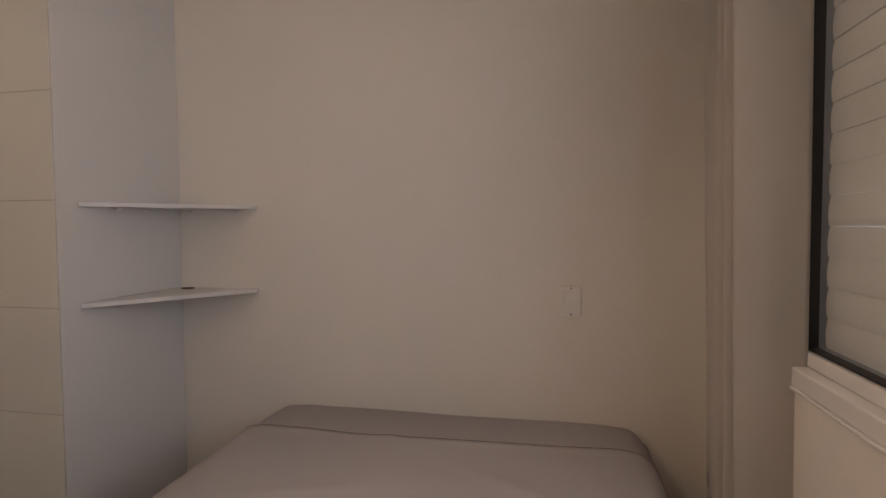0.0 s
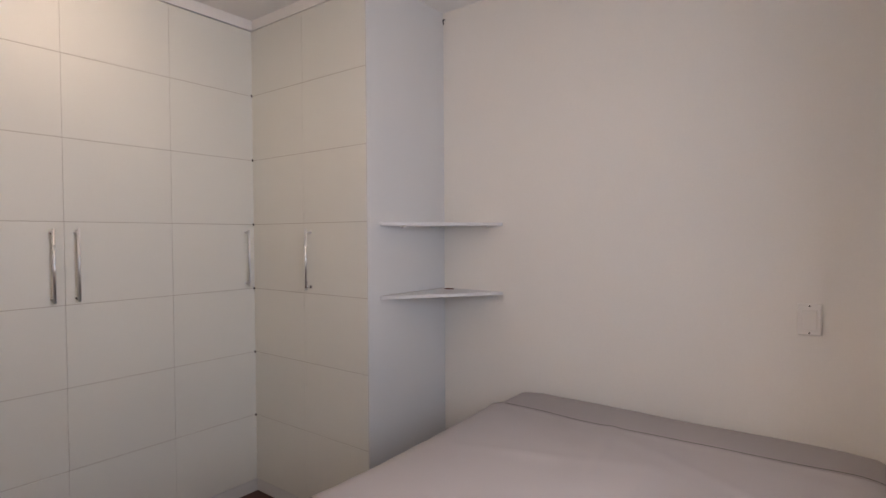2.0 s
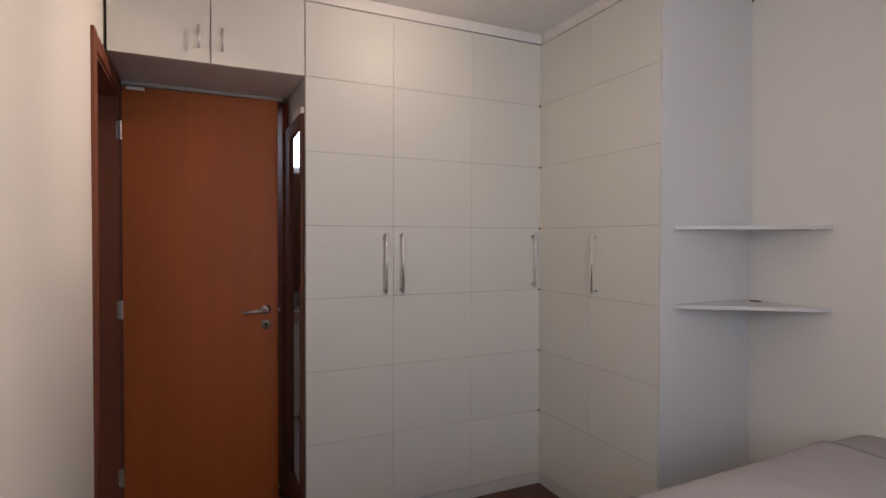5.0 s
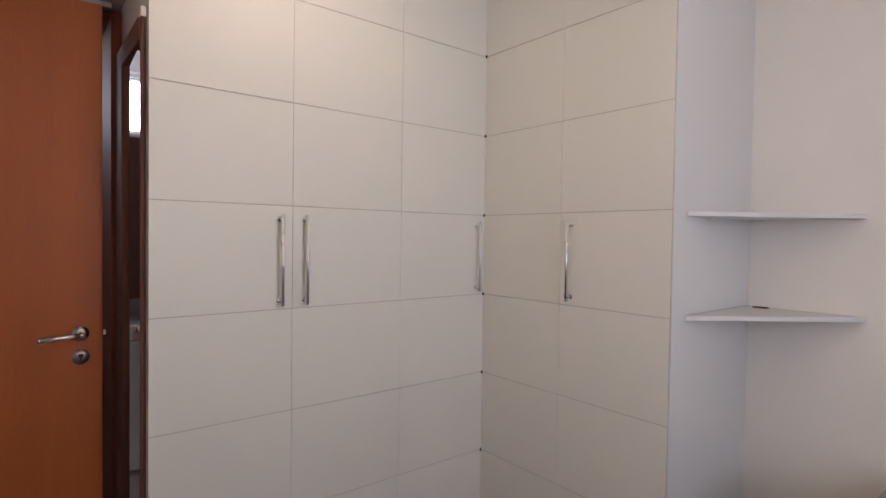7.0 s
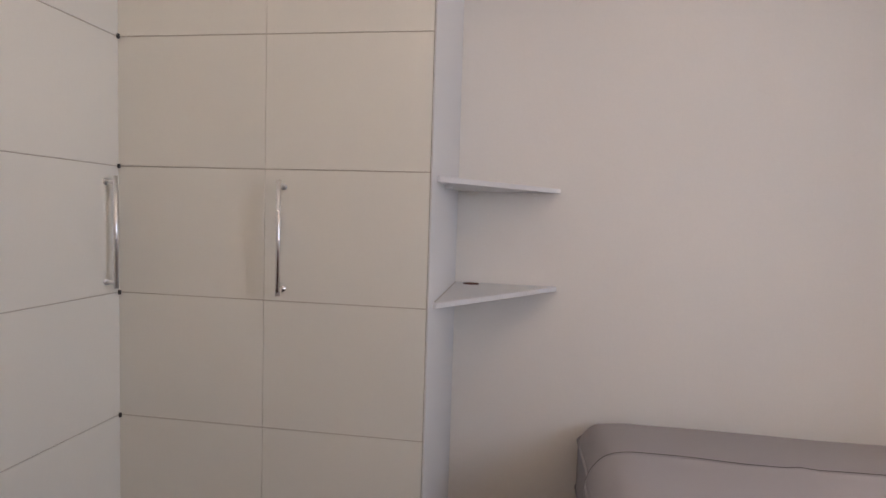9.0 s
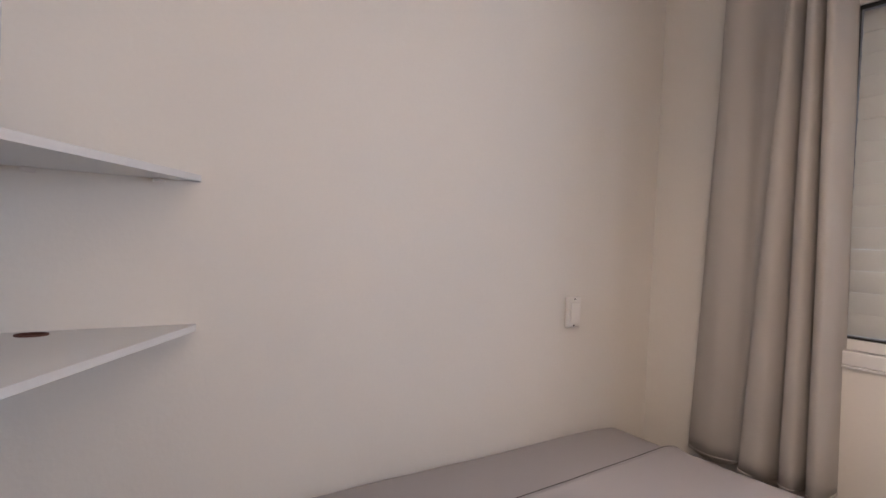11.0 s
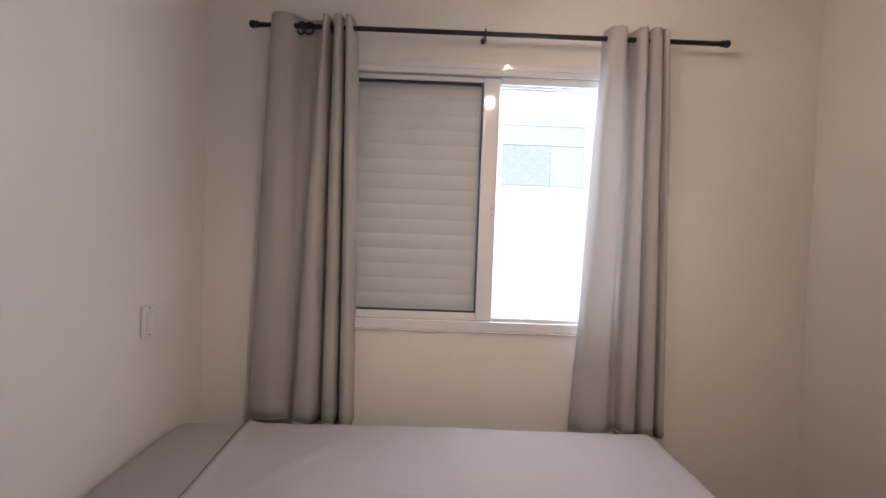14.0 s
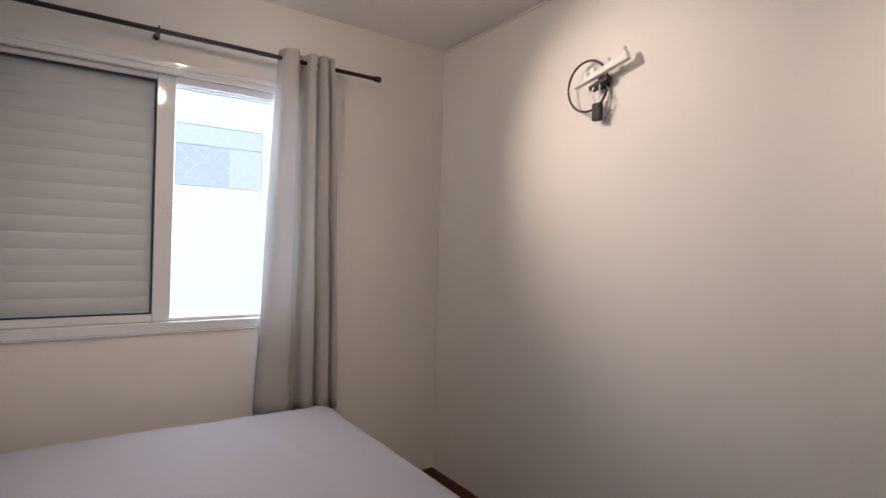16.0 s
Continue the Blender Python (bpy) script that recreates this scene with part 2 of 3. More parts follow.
wall("wall_hall", [(-2.32, -2.2, -4.1, -1.2, 0, 2.02), (-2.32, -2.2, -4.1, -1.2, 2.42, H), (-2.32, -2.2, -4.1, -3.0, 2.02, 2.42), (-2.32, -2.2, -1.5, -1.2, 2.02, 2.42),
                   (-2.2, 1.5, -4.1, -4.0, 0, H), (1.4, 1.5, -4.0, -D - 0.10, 0, H), (-2.2, -0.80, -1.3, -1.2, 0, H)], KITCHEN, "pale painted walls of the kitchen passage")
tagged(part("ceiling", box(-2.32, W + 0.14, -4.1, 0.14, H, H + 0.1), CEILING), "matt off-white painted ceiling", "ceiling", kind="structure")

# thin plaster bead under the ceiling
tagged(part("trim", box(0.0, W, -D, -D + 0.010, H - 0.016, H - 0.004, 0.004), CEILING), "narrow plaster bead under the ceiling", "trim", kind="structure")

bm = bmesh.new()
box(0.315, W - 0.016, -D, -D + 0.015, 0, 0.125, 0.003, bm)
box(W - 0.015, W, -D, -0.001, 0, 0.125, 0.003, bm)
box(0.88, W - 0.016, -0.015, 0, 0, 0.125, 0.003, bm)
tagged(part("baseboard", bm, DARKWOOD), "dark stained wooden skirting board", "baseboard", kind="structure")

floor = tagged(part("floor", box(-2.32, W + 0.14, -4.1, 0.14, -0.15, -0.012), GROOVE), "dark reddish-brown wooden strip floor", "floor", kind="structure")

# ---- south doorway and its mahogany frame ----
frame_south = thing("door_frame_1", (-0.1, -D, 0), "mahogany door lining and casing of an open doorway", "door frame", kind="structure")
part("jamb", box(-0.47, -0.45, -D - 0.105, -D + 0.002, 0, 2.13, 0.002), FRAMEWOOD, frame_south)
part("jamb", box(0.23, 0.25, -D - 0.105, -D + 0.002, 0, 2.13, 0.002), FRAMEWOOD, frame_south)
part("head", box(-0.45, 0.23, -D - 0.105, -D + 0.002, 2.11, 2.13, 0.002), FRAMEWOOD, frame_south)
part("casing", box(0.238, 0.30, -D, -D + 0.013, 0, 2.185, 0.003), FRAMEWOOD, frame_south)
part("casing", box(-0.455, 0.237, -D, -D + 0.010, 2.122, 2.185, 0.003), FRAMEWOOD, frame_south)

# ---- west doorway: lining and the door ----
frame_west = thing("door_frame_2", (-0.58, -2.3, 0), "dark mahogany door lining beside the wardrobe", "door frame", kind="structure")
part("jamb", box(-0.815, -0.475, -1.956, -1.923, 0, 2.17, 0.002), FRAMEWOOD, frame_west)
part("jamb", box(-0.815, -0.453, -D + 0.003, -D + 0.0135, 0, 2.17), DARKWOOD, frame_west)
part("head", box(-0.815, -0.492, -D + 0.0145, -1.957, 2.152, 2.168, 0.002), FRAMEWOOD, frame_west)
# pale strip added in place of light leaking above the door leaf
part("light_leak_strip", box(-0.474, -0.446, -D + 0.0145, -1.957, 2.172, 2.1905, 0.002), GROOVE, frame_west, "narrow pale strip for the light leaking over the door")

door = thing("door_1", (-0.45, -2.715, 0), "tall reddish-brown mahogany door standing slightly ajar", "door", kind="structure")
leaf_turn = Matrix.Translation((-0.452, -2.715, 0)) @ Matrix.Rotation(radians(-2.6), 4, 'Z')


def leafed(bm):
    bmesh.ops.transform(bm, matrix=leaf_turn, verts=bm.verts)
    return bm


part("leaf", leafed(box(-0.036, 0, 0.0, 0.728, 0.012, 2.166, 0.002)), MAHOGANY, door)
lever = leafed(rod((0, 0.665, 1.045), (0.008, 0.665, 1.045), 0.025, 20))
handle = part("door_handle", lever, CHROME, door, "chrome lever handle", True)
bm = rod((0.008, 0.665, 1.045), (0.05, 0.665, 1.045), 0.009)
rod((0.05, 0.668, 1.045), (0.05, 0.555, 1.038), 0.0085, bm=bm)
ball((0.05, 0.555, 1.038), 0.0085, bm)
ball((0.05, 0.667, 1.045), 0.009, bm)
part("lever", leafed(bm), CHROME, handle, smooth=True)
lock = part("lock_rose", leafed(rod((0, 0.665, 0.965), (0.008, 0.665, 0.965), 0.025, 20)), CHROME, door, "chrome lock rose", True)
bm = rod((0.008, 0.665, 0.969), (0.0115, 0.665, 0.969), 0.008)
box(0.008, 0.0115, 0.661, 0.669, 0.948, 0.966, bm=bm)
part("lock_cylinder", leafed(bm), IRON, lock)
part("latch_bolt", leafed(box(-0.026, -0.012, 0.728, 0.741, 1.03, 1.05, 0.002)), CHROME, door)
for z in (0.25, 1.075, 1.95):
    bm = leafed(rod((0.004, -0.004, z - 0.045), (0.004, -0.004, z + 0.045), 0.007))
    bm2 = leafed(box(0.0005, 0.0030, -0.024, 0.001, z - 0.042, z + 0.042, 0.001))
    part("hinge_plate", bm2, CHROME, door)
    part("hinge", bm, CHROME, door)
part("catch", leafed(box(0.0005, 0.012, 0.02, 0.10, 2.148, 2.164, 0.003)), PLASTIC, door, "small white plastic catch")

# ---- wardrobe ----
ROW = [2.544, 2.192, 1.84, 1.488, 1.136, 0.784, 0.432, 0.07]
YC, XE, YA = -0.582, 0.883, -1.920


def bar_handle(parent, x, y, z0, z1, nx, ny):
    """Chrome bar handle standing off along (nx, ny)."""
    off = 0.032
    h = part("handle", rod((x + nx * off, y + ny * off, z0 - 0.012), (x + nx * off, y + ny * off, z1 + 0.012), 0.0062, 14), CHROME, parent, "slim chrome bar handle", True)
    for z in (z0 + 0.004, z1 - 0.004):
        bm = rod((x, y, z), (x + nx * off, y + ny * off, z), 0.0052)
        rod((x, y, z), (x + nx * 0.004, y + ny * 0.004, z), 0.0085, bm=bm)
        part("post", bm, CHROME, h, smooth=True)


def panel_door(parent, along, a, b, face, rows=ROW):
    """A cabinet door of stacked panels with shadow joints; along 'y' faces +x, along 'x' faces -y."""
    g = 0.0005
    if along == 'y':
        core = box(face - 0.019, face - 0.0030, a + 0.0002, b - 0.0002, rows[-1], rows[0], 0.001)
    else:
        core = box(a + 0.0002, b - 0.0002, face + 0.0030, face + 0.019, rows[-1], rows[0], 0.001)
    d = part("door", core, GROOVE, parent, "off-white laminate door with horizontal joints")
    for top, low in zip(rows, rows[1:]):
        z0, z1 = low + 0.0014, top - 0.0014
        if along == 'y':
            p = box(face - 0.0029, face + random.uniform(-0.0003, 0.0003), a + g, b - g, z0, z1, 0.0009)
        else:
            p = box(a + g, b - g, face + random.uniform(-0.0003, 0.0003), face + 0.0029, z0, z1, 0.0009)
        part("panel", p, CREAM, d)
    return d


left_unit = thing("wardrobe", (-0.3, (YA - 1.021) / 2, 0), "tall off-white two-door wardrobe with chrome bar handles", "wardrobe", "fitted wardrobe")
part("side_panel", box(-0.578, -0.0205, YA, YA + 0.018, 0.0, 2.544, 0.001), WHITE, left_unit)
part("side_panel", box(-0.578, -0.021, -1.048, -1.031, 0.07, 2.544), WHITE, left_unit)
part("back_panel", box(-0.578, -0.570, YA + 0.019, -1.049, 0.07, 2.544), WHITE, left_unit)
part("top_panel", box(-0.568, -0.021, YA + 0.019, -1.049, 2.526, 2.544), WHITE, left_unit)
part("plinth", box(-0.022, -0.005, YA + 0.019, -1.031, 0.0, 0.066, 0.001), WHITE, left_unit)
d = panel_door(left_unit, 'y', YA + 0.001, -1.479, 0)
bar_handle(d, 0, -1.526, 1.162, 1.446, 1, 0)
d = panel_door(left_unit, 'y', -1.479, -1.030, 0)
bar_handle(d, 0, -1.437, 1.162, 1.446, 1, 0)

corner_unit = thing("corner_wardrobe", (-0.1, -0.3, 0), "off-white corner wardrobe with folding doors and white side", "wardrobe", "fitted wardrobe")
part("side_panel", box(XE - 0.018, XE, YC + 0.0200, -0.001, 0.0, 2.544, 0.001), WHITE, corner_unit, "smooth white laminate end panel")
part("edge_strip", box(XE - 0.0035, XE, YC + 0.002, YC + 0.0198, 0.0, 2.544, 0.0005), WHITE, corner_unit)
part("back_panel", box(-0.578, XE - 0.019, -0.010, -0.001, 0.07, 2.544), WHITE, corner_unit)
part("top_panel", box(-0.568, XE - 0.019, YC + 0.022, -0.011, 2.526, 2.544), WHITE, corner_unit)
part("plinth", box(-0.022, -0.005, -1.030, YC + 0.005, 0.0, 0.066, 0.001), WHITE, corner_unit)
part("plinth", box(-0.022, XE - 0.019, YC + 0.006, YC + 0.022, 0.0, 0.066, 0.001), WHITE, corner_unit)
d = panel_door(corner_unit, 'y', -1.030, YC + 0.001, 0)
bar_handle(d, 0, -0.632, 1.166, 1.446, 1, 0)
d = panel_door(corner_unit, 'x', -0.001, 0.432, YC)
d = panel_door(corner_unit, 'x', 0.432, XE - 0.0048, YC)
bar_handle(d, 0.486, YC, 1.166, 1.446, 0, -1)
for z in ROW[1:-1]:
    bm = rod((0.0045, YC - 0.0045, z - 0.006), (0.0045, YC - 0.0045, z + 0.006), 0.004, 10)
    part("hinge_pin", bm, IRON, corner_unit)

over_unit = thing("overhead_cabinet", (-0.3, -2.31, 2.192), "off-white two-door cupboard above the door", "cabinet", "fitted wardrobe")
part("bottom_panel", box(-0.578, -0.021, -D + 0.011, YA - 0.001, 2.192, 2.210), WHITE, over_unit)
part("side_panel", box(-0.578, -0.021, -D + 0.011, -D + 0.028, 2.211, 2.544), WHITE, over_unit)
part("top_panel", box(-0.578, -0.021, -D + 0.029, YA - 0.001, 2.526, 2.544), WHITE, over_unit)
for a, b, y in ((-D + 0.011, -2.328, -2.375), (-2.328, YA - 0.001, -2.281)):
    g = 0.0018
    d = part("door", box(-0.0195, 0.0, a + g, b - g, 2.192, 2.544, 0.001), CREAM, over_unit)
    bar_handle(d, 0, y, 2.255, 2.330, 1, 0)

filler = thing("cornice_board", (0, -1, 2.55), "white filler board closing the gap above the wardrobe", "trim", kind="structure")
part("board", box(-0.034, -0.012, -D + 0.001, YC + 0.02, 2.554, H, 0.001), CEILING, filler)
part("board", box(-0.011, XE - 0.004, YC + 0.012, YC + 0.034, 2.554, H, 0.001), CEILING, filler)
part("board", box(XE - 0.022, XE - 0.004, YC + 0.035, -0.001, 2.546, H, 0.001), WHITE, filler)

# ---- mirror on the wardrobe's end, with dark frame ----
mirror = thing("wall_mirror", (-0.3, YA, 0.03), "tall mirror in a dark wooden frame beside the door", "mirror")
bm = box(-0.335, -0.0235, YA - 0.010, YA - 0.006, 0.19, 1.95)
for v in bm.verts:
    v.co.y -= 0.021 * (v.co.x + 0.335)
part("glass", bm, MIRROR, mirror)
part("backing", box(-0.50, -0.02, YA - 0.005, YA - 0.001, 0.05, 2.02), DARKWOOD, mirror)
part("stile", box(-0.50, -0.335, YA - 0.022, YA - 0.006, 0.05, 2.02, 0.003), DARKWOOD, mirror)
part("stile", box(-0.0233, -0.02, YA - 0.0175, YA - 0.006, 0.05, 2.02, 0.003), DARKWOOD, mirror)
part("rail", box(-0.334, -0.031, YA - 0.022, YA - 0.006, 1.95, 2.02, 0.003), DARKWOOD, mirror)
part("rail", box(-0.334, -0.031, YA - 0.022, YA - 0.006, 0.05, 0.19, 0.003), DARKWOOD, mirror)
part("hanging_clip", box(-0.05, -0.022, YA - 0.016, YA - 0.001, 2.021, 2.05, 0.002), PLASTIC, mirror, "small white clip")


# ---- corner shelves ----
def corner_shelf(z, hole):
    s = thing("corner_shelf", (XE, -0.01, z), "thin white triangular corner shelf" + (" with a cable hole" if hole else ""), "shelf", "corner shelves")
    bm = bmesh.new()
    outline = [(XE + 0.001, -0.001), (1.246, -0.001), (1.246, -0.012), (XE + 0.008, -0.503), (XE + 0.001, -0.503)]
    loops = [outline]
    if hole:
        loops.append([(0.945 + 0.028 * math.cos(a), -0.045 + 0.02 * math.sin(a)) for a in np.linspace(0, 2 * math.pi, 20, endpoint=False)])
    edges = []
    for loop in loops:
        vs = [bm.verts.new((x, y, z - 0.015)) for x, y in loop]
        edges += [bm.edges.new((vs[i], vs[(i + 1) % len(vs)])) for i in range(len(vs))]
    bmesh.ops.triangle_fill(bm, edges=edges, use_beauty=True)
    r = bmesh.ops.extrude_face_region(bm, geom=list(bm.faces))
    bmesh.ops.translate(bm, verts=[v for v in r["geom"] if isinstance(v, bmesh.types.BMVert)], vec=(0, 0, 0.015))
    part("board", bm, WHITE, s)
    if hole:
        ring = bmesh.new()
        pts = [(0.945 + 0.0265 * math.cos(a), -0.045 + 0.0185 * math.sin(a)) for a in np.linspace(0, 2 * math.pi, 24, endpoint=False)]
        for dz, k in ((-0.030, 1.0), (0.0015, 1.0)):
            tube([(x, y, z + dz) for x, y in pts], 0.0022, True, 6, ring)
        for (x, y), (u, v) in zip(pts, pts[1:] + pts[:1]):
            ring.faces.new([ring.verts.new(p) for p in ((x, y, z - 0.03), (u, v, z - 0.03), (u, v, z + 0.001), (x, y, z + 0.001))])
        ring.faces.new([ring.verts.new((x, y, z - 0.03)) for x, y in pts])
        part("cable_grommet", ring, DARKWOOD, s, "dark brown cable grommet")
    part("sealant_bead", box(XE + 0.0012, XE + 0.0045, -0.488, -0.012, z + 0.0004, z + 0.0022), GROOVE, s, "thin grey sealant line")
    for x, y in ((1.16, -0.012), (0.93, -0.012)):
        part("support_clip", box(x - 0.012, x + 0.012, y - 0.012, y + 0.011, z - 0.024, z - 0.0155, 0.002), PLASTIC, s)
    part("support_clip", box(XE + 0.001, XE + 0.022, -0.36, -0.335, z - 0.024, z - 0.0155, 0.002), PLASTIC, s)


corner_shelf(1.485, False)
corner_shelf(1.140, True)

# ---- socket plate beside the bed ----
plate = thing("wall_socket", (2.513, -0.001, 1.116), "white plastic wall plate with a raised centre", "socket")
part("plate", box(2.477, 2.549, -0.014, -0.001, 1.059, 1.173, 0.005), PLASTIC, plate)
part("module", box(2.491, 2.535, -0.020, -0.0145, 1.079, 1.153, 0.002), PLASTIC, plate)
for z in (1.068, 1.164):
    part("screw", rod((2.513, -0.0142, z), (2.513, -0.0158, z), 0.003, 10), IRON, plate)

# ---- bed ----
def sag(x, y):
    """Softened long edges of the mattress, more sunken towards the foot on the side that is sat on."""
    foot = min(1.0, max(0.0, (-y - 0.25) / 0.8))
    return (1.6 + 2.2 * foot) * max(0.0, 1.475 - x) ** 2 + 1.6 * max(0.0, x - 2.635) ** 2


bed = thing("bed", (2.04, -1.0, 0), "double bed with a thick grey mattress against the wall", "bed")
part("base", box(1.38, 2.735, -1.91, -0.03, 0.10, 0.38, 0.02), MATTRESS, bed, "grey upholstered bed base")
for x in (1.47, 2.65):
    for y in (-1.83, -1.0, -0.12):
        part("leg", rod((x, y, 0), (x, y, 0.10), 0.028, 12, r2=0.035), IRON, bed)
bm = soft_box(1.338, 2.772, -1.957, -0.006, 0.385, 0.685, 0.070, (16, 24, 4))
for v in bm.verts:
    k = noise.noise(v.co * 2.3) * 0.006 + noise.noise(v.co * 9) * 0.0015
    v.co.z += k if v.co.z > 0.6 else 0
    v.co.z -= sag(v.co.x, v.co.y) if v.co.z > 0.55 else 0
mattress = part("mattress", bm, MATTRESS, bed, "charcoal-grey covered mattress", True)
for z in (0.445, 0.612):
    pts = []
    for cx, cy, a0 in ((2.772 - 0.058, -0.067, 0), (1.338 + 0.058, -0.067, 90), (1.338 + 0.058, -1.957 + 0.058, 180), (2.772 - 0.058, -1.957 + 0.058, 270)):
        for a in np.linspace(a0, a0 + 90, 7):
            pts.append((cx + 0.057 * math.cos(radians(a)), cy + 0.057 * math.sin(radians(a)), z))
    part("piping", tube(pts, 0.005, True, 6), MATTRESS, mattress)

CREASES = [(1.75, -0.75, 0.35, 0.030), (2.05, -1.20, 1.15, 0.028), (1.62, -1.45, -0.55, 0.034), (2.35, -0.60, 2.60, 0.026), (2.25, -1.62, 0.15, 0.030), (1.95, -0.48, 1.75, 0.026)]


def creases(x, y):
    """Soft shallow folds left in the spread sheet: centre, direction and width of each."""
    z = 0.0
    for cx, cy, a, w in CREASES:
        along = (x - cx) * math.cos(a) + (y - cy) * math.sin(a)
        off = (y - cy) * math.cos(a) - (x - cx) * math.sin(a) - 0.12 * along * along
        z += 0.0055 * math.exp(-(off / w) ** 2 - (along / 0.32) ** 2)
    return z


# the sheet lies over all but the head of the mattress
bm = soft_box(1.332, 2.778, -1.963, -0.006, 0.45, 0.689, 0.075, (84, 116, 6))
cut = [f for f in bm.faces if f.calc_center_median().y > -0.318 or f.calc_center_median().z < 0.452]
bmesh.ops.delete(bm, geom=cut, context='FACES')
hem = max(v.co.y for v in bm.verts)
for v in bm.verts:
    u = (v.co.x - 1.332) / 1.446
    near = max(0.0, 1 - (hem - v.co.y) / 0.10)
    v.co.y += near * (-0.02 * (1 - u) ** 2 + 0.008 * math.sin(u * 9) - 0.005)
    if v.co.z > 0.6:
        v.co.z += creases(v.co.x, v.co.y)
        v.co.z -= sag(v.co.x, v.co.y)
        edge = max(0.0, 1 - (hem - v.co.y) / 0.045)
        v.co.z += 0.002 + 0.011 * edge * (0.7 + 0.3 * math.sin(u * 14))
        v.co.z += 0.006 * noise.noise(Vector((v.co.x * 2.3, v.co.y * 2.3, 0.675 * 2.3))) + 0.0035 * noise.noise(Vector((v.co.x * 5, v.co.y * 9, 1.7)))
    else:
        w = 0.004 * noise.noise(Vector((v.co.x * 6, v.co.y * 6, v.co.z * 2)))
        v.co.x += -abs(w) if v.co.x < 2 else abs(w)
# dark cord along the lifted edge stands for the shadow beneath it
roll = sorted((v.co.copy() for v in bm.verts if v.is_boundary and v.co.z > 0.6 and hem - v.co.y < 0.06), key=lambda c: c.x)
sheet = part("bed_sheet", bm, SHEET, None, smooth=True)
part("hem_shadow", tube([c + Vector((0, 0.002, 0.001)) for c in roll], 0.0029, False, 6), HEMSHADE, sheet, "dark cord for the shadow under the lifted hem", smooth=True)
tagged(sheet, "pale lilac-grey sheet spread over the mattress with a turned hem", "sheet")
thick = sheet.modifiers.new("thickness", 'SOLIDIFY')
thick.thickness, thick.offset = 0.003, 1.0

# ---- window ----
window = thing("window_1", (3.0, -1.258, WZ0), "white aluminium window with a closed shutter and an open half", "window", kind="structure")
FX0, FX1 = W - 0.006, W + 0.100
part("window_frame", box(FX0, FX1, WY0 + 0.002, WY1 - 0.002, WZ0 + 0.002, WZ0 + 0.045, 0.004), ALU, window)
part("window_frame", box(FX0, FX1, WY0 + 0.002, WY1 - 0.002, WZ1 - 0.045, WZ1 - 0.002, 0.004), ALU, window)
part("window_frame", box(FX0, FX1, WY0 + 0.002, WY0 + 0.045, WZ0 + 0.046, WZ1 - 0.046, 0.004), ALU, window)
part("window_frame", box(FX0, FX1, WY1 - 0.045, WY1 - 0.002, WZ0 + 0.046, WZ1 - 0.046, 0.004), ALU, window)
bm = bmesh.new()
box(W - 0.012, W - 0.0065, WY0 - 0.03, WY1 + 0.03, WZ1 - 0.02, WZ1 + 0.006, 0.002, bm)
box(W - 0.0105, W - 0.0005, WY0 - 0.03, WY1 + 0.03, WZ0 - 0.006, WZ0 + 0.0015, 0.002, bm)
box(W - 0.010, W - 0.0005, WY0 - 0.03, WY0 + 0.001, WZ0 + 0.002, WZ1 - 0.002, 0.003, bm)
box(W - 0.010, W - 0.0005, WY1 - 0.001, WY1 + 0.03, WZ0 + 0.002, WZ1 - 0.002, 0.003, bm)
part("architrave", bm, ALU, window)
# tracks of the open half
for k, x in enumerate((W + 0.012, W + 0.038, W + 0.064)):
    part("track", box(x, x + 0.006, WY0 + 0.046, -1.301, WZ1 - 0.079 - 0.006 * k, WZ1 - 0.0455, 0.001), ALU, window)
    part("track", box(x, x + 0.006, WY0 + 0.046, -1.301, WZ0 + 0.0455, WZ0 + 0.062, 0.001), ALU, window)
# shutter sash
S0, S1, T0, T1 = -1.225, -0.652, 1.108, 2.150
SX = W + 0.047
sash = part("shutter_sash", box(SX - 0.022, SX + 0.022, -1.299, S0 - 0.001, WZ0 + 0.046, WZ1 - 0.046, 0.003), ALU, window)
part("rail", box(SX - 0.022, SX + 0.022, S0, S1, T1, WZ1 - 0.046, 0.003), ALU, sash)
part("rail", box(SX - 0.022, SX + 0.022, S0, S1, WZ0 + 0.046, T0, 0.003), ALU, sash)
part("stile", box(SX - 0.022, SX + 0.022, S1 + 0.001, WY1 - 0.046, WZ0 + 0.046, WZ1 - 0.046, 0.003), ALU, sash)
bm = bmesh.new()
box(SX - 0.012, SX + 0.010, S0 + 0.0005, S0 + 0.006, T0 + 0.0005, T1 - 0.0005, bm=bm)
box(SX - 0.012, SX + 0.010, S1 - 0.006, S1 - 0.0005, T0 + 0.0005, T1 - 0.0005, bm=bm)
box(SX - 0.012, SX + 0.010, S0 + 0.0065, S1 - 0.0065, T0 + 0.0005, T0 + 0.006, bm=bm)
box(SX - 0.012, SX + 0.010, S0 + 0.0065, S1 - 0.0065, T1 - 0.006, T1 - 0.0005, bm=bm)
part("gasket", bm, RUBBER, sash, "black rubber gasket")
# guide strips take the shade of the sash's inner sides as colour
bm = bmesh.new()
box(SX + 0.0103, SX + 0.036, S0 + 0.0005, S0 + 0.006, T0 + 0.0005, T1 - 0.0005, bm=bm)
box(SX + 0.0103, SX + 0.036, S1 - 0.006, S1 - 0.0005, T0 + 0.0005, T1 - 0.0005, bm=bm)
box(SX + 0.0103, SX + 0.036, S0 + 0.0065, S1 - 0.0065, T0 + 0.0005, T0 + 0.006, bm=bm)
box(SX + 0.0103, SX + 0.036, S0 + 0.0065, S1 - 0.0065, T1 - 0.006, T1 - 0.0005, bm=bm)
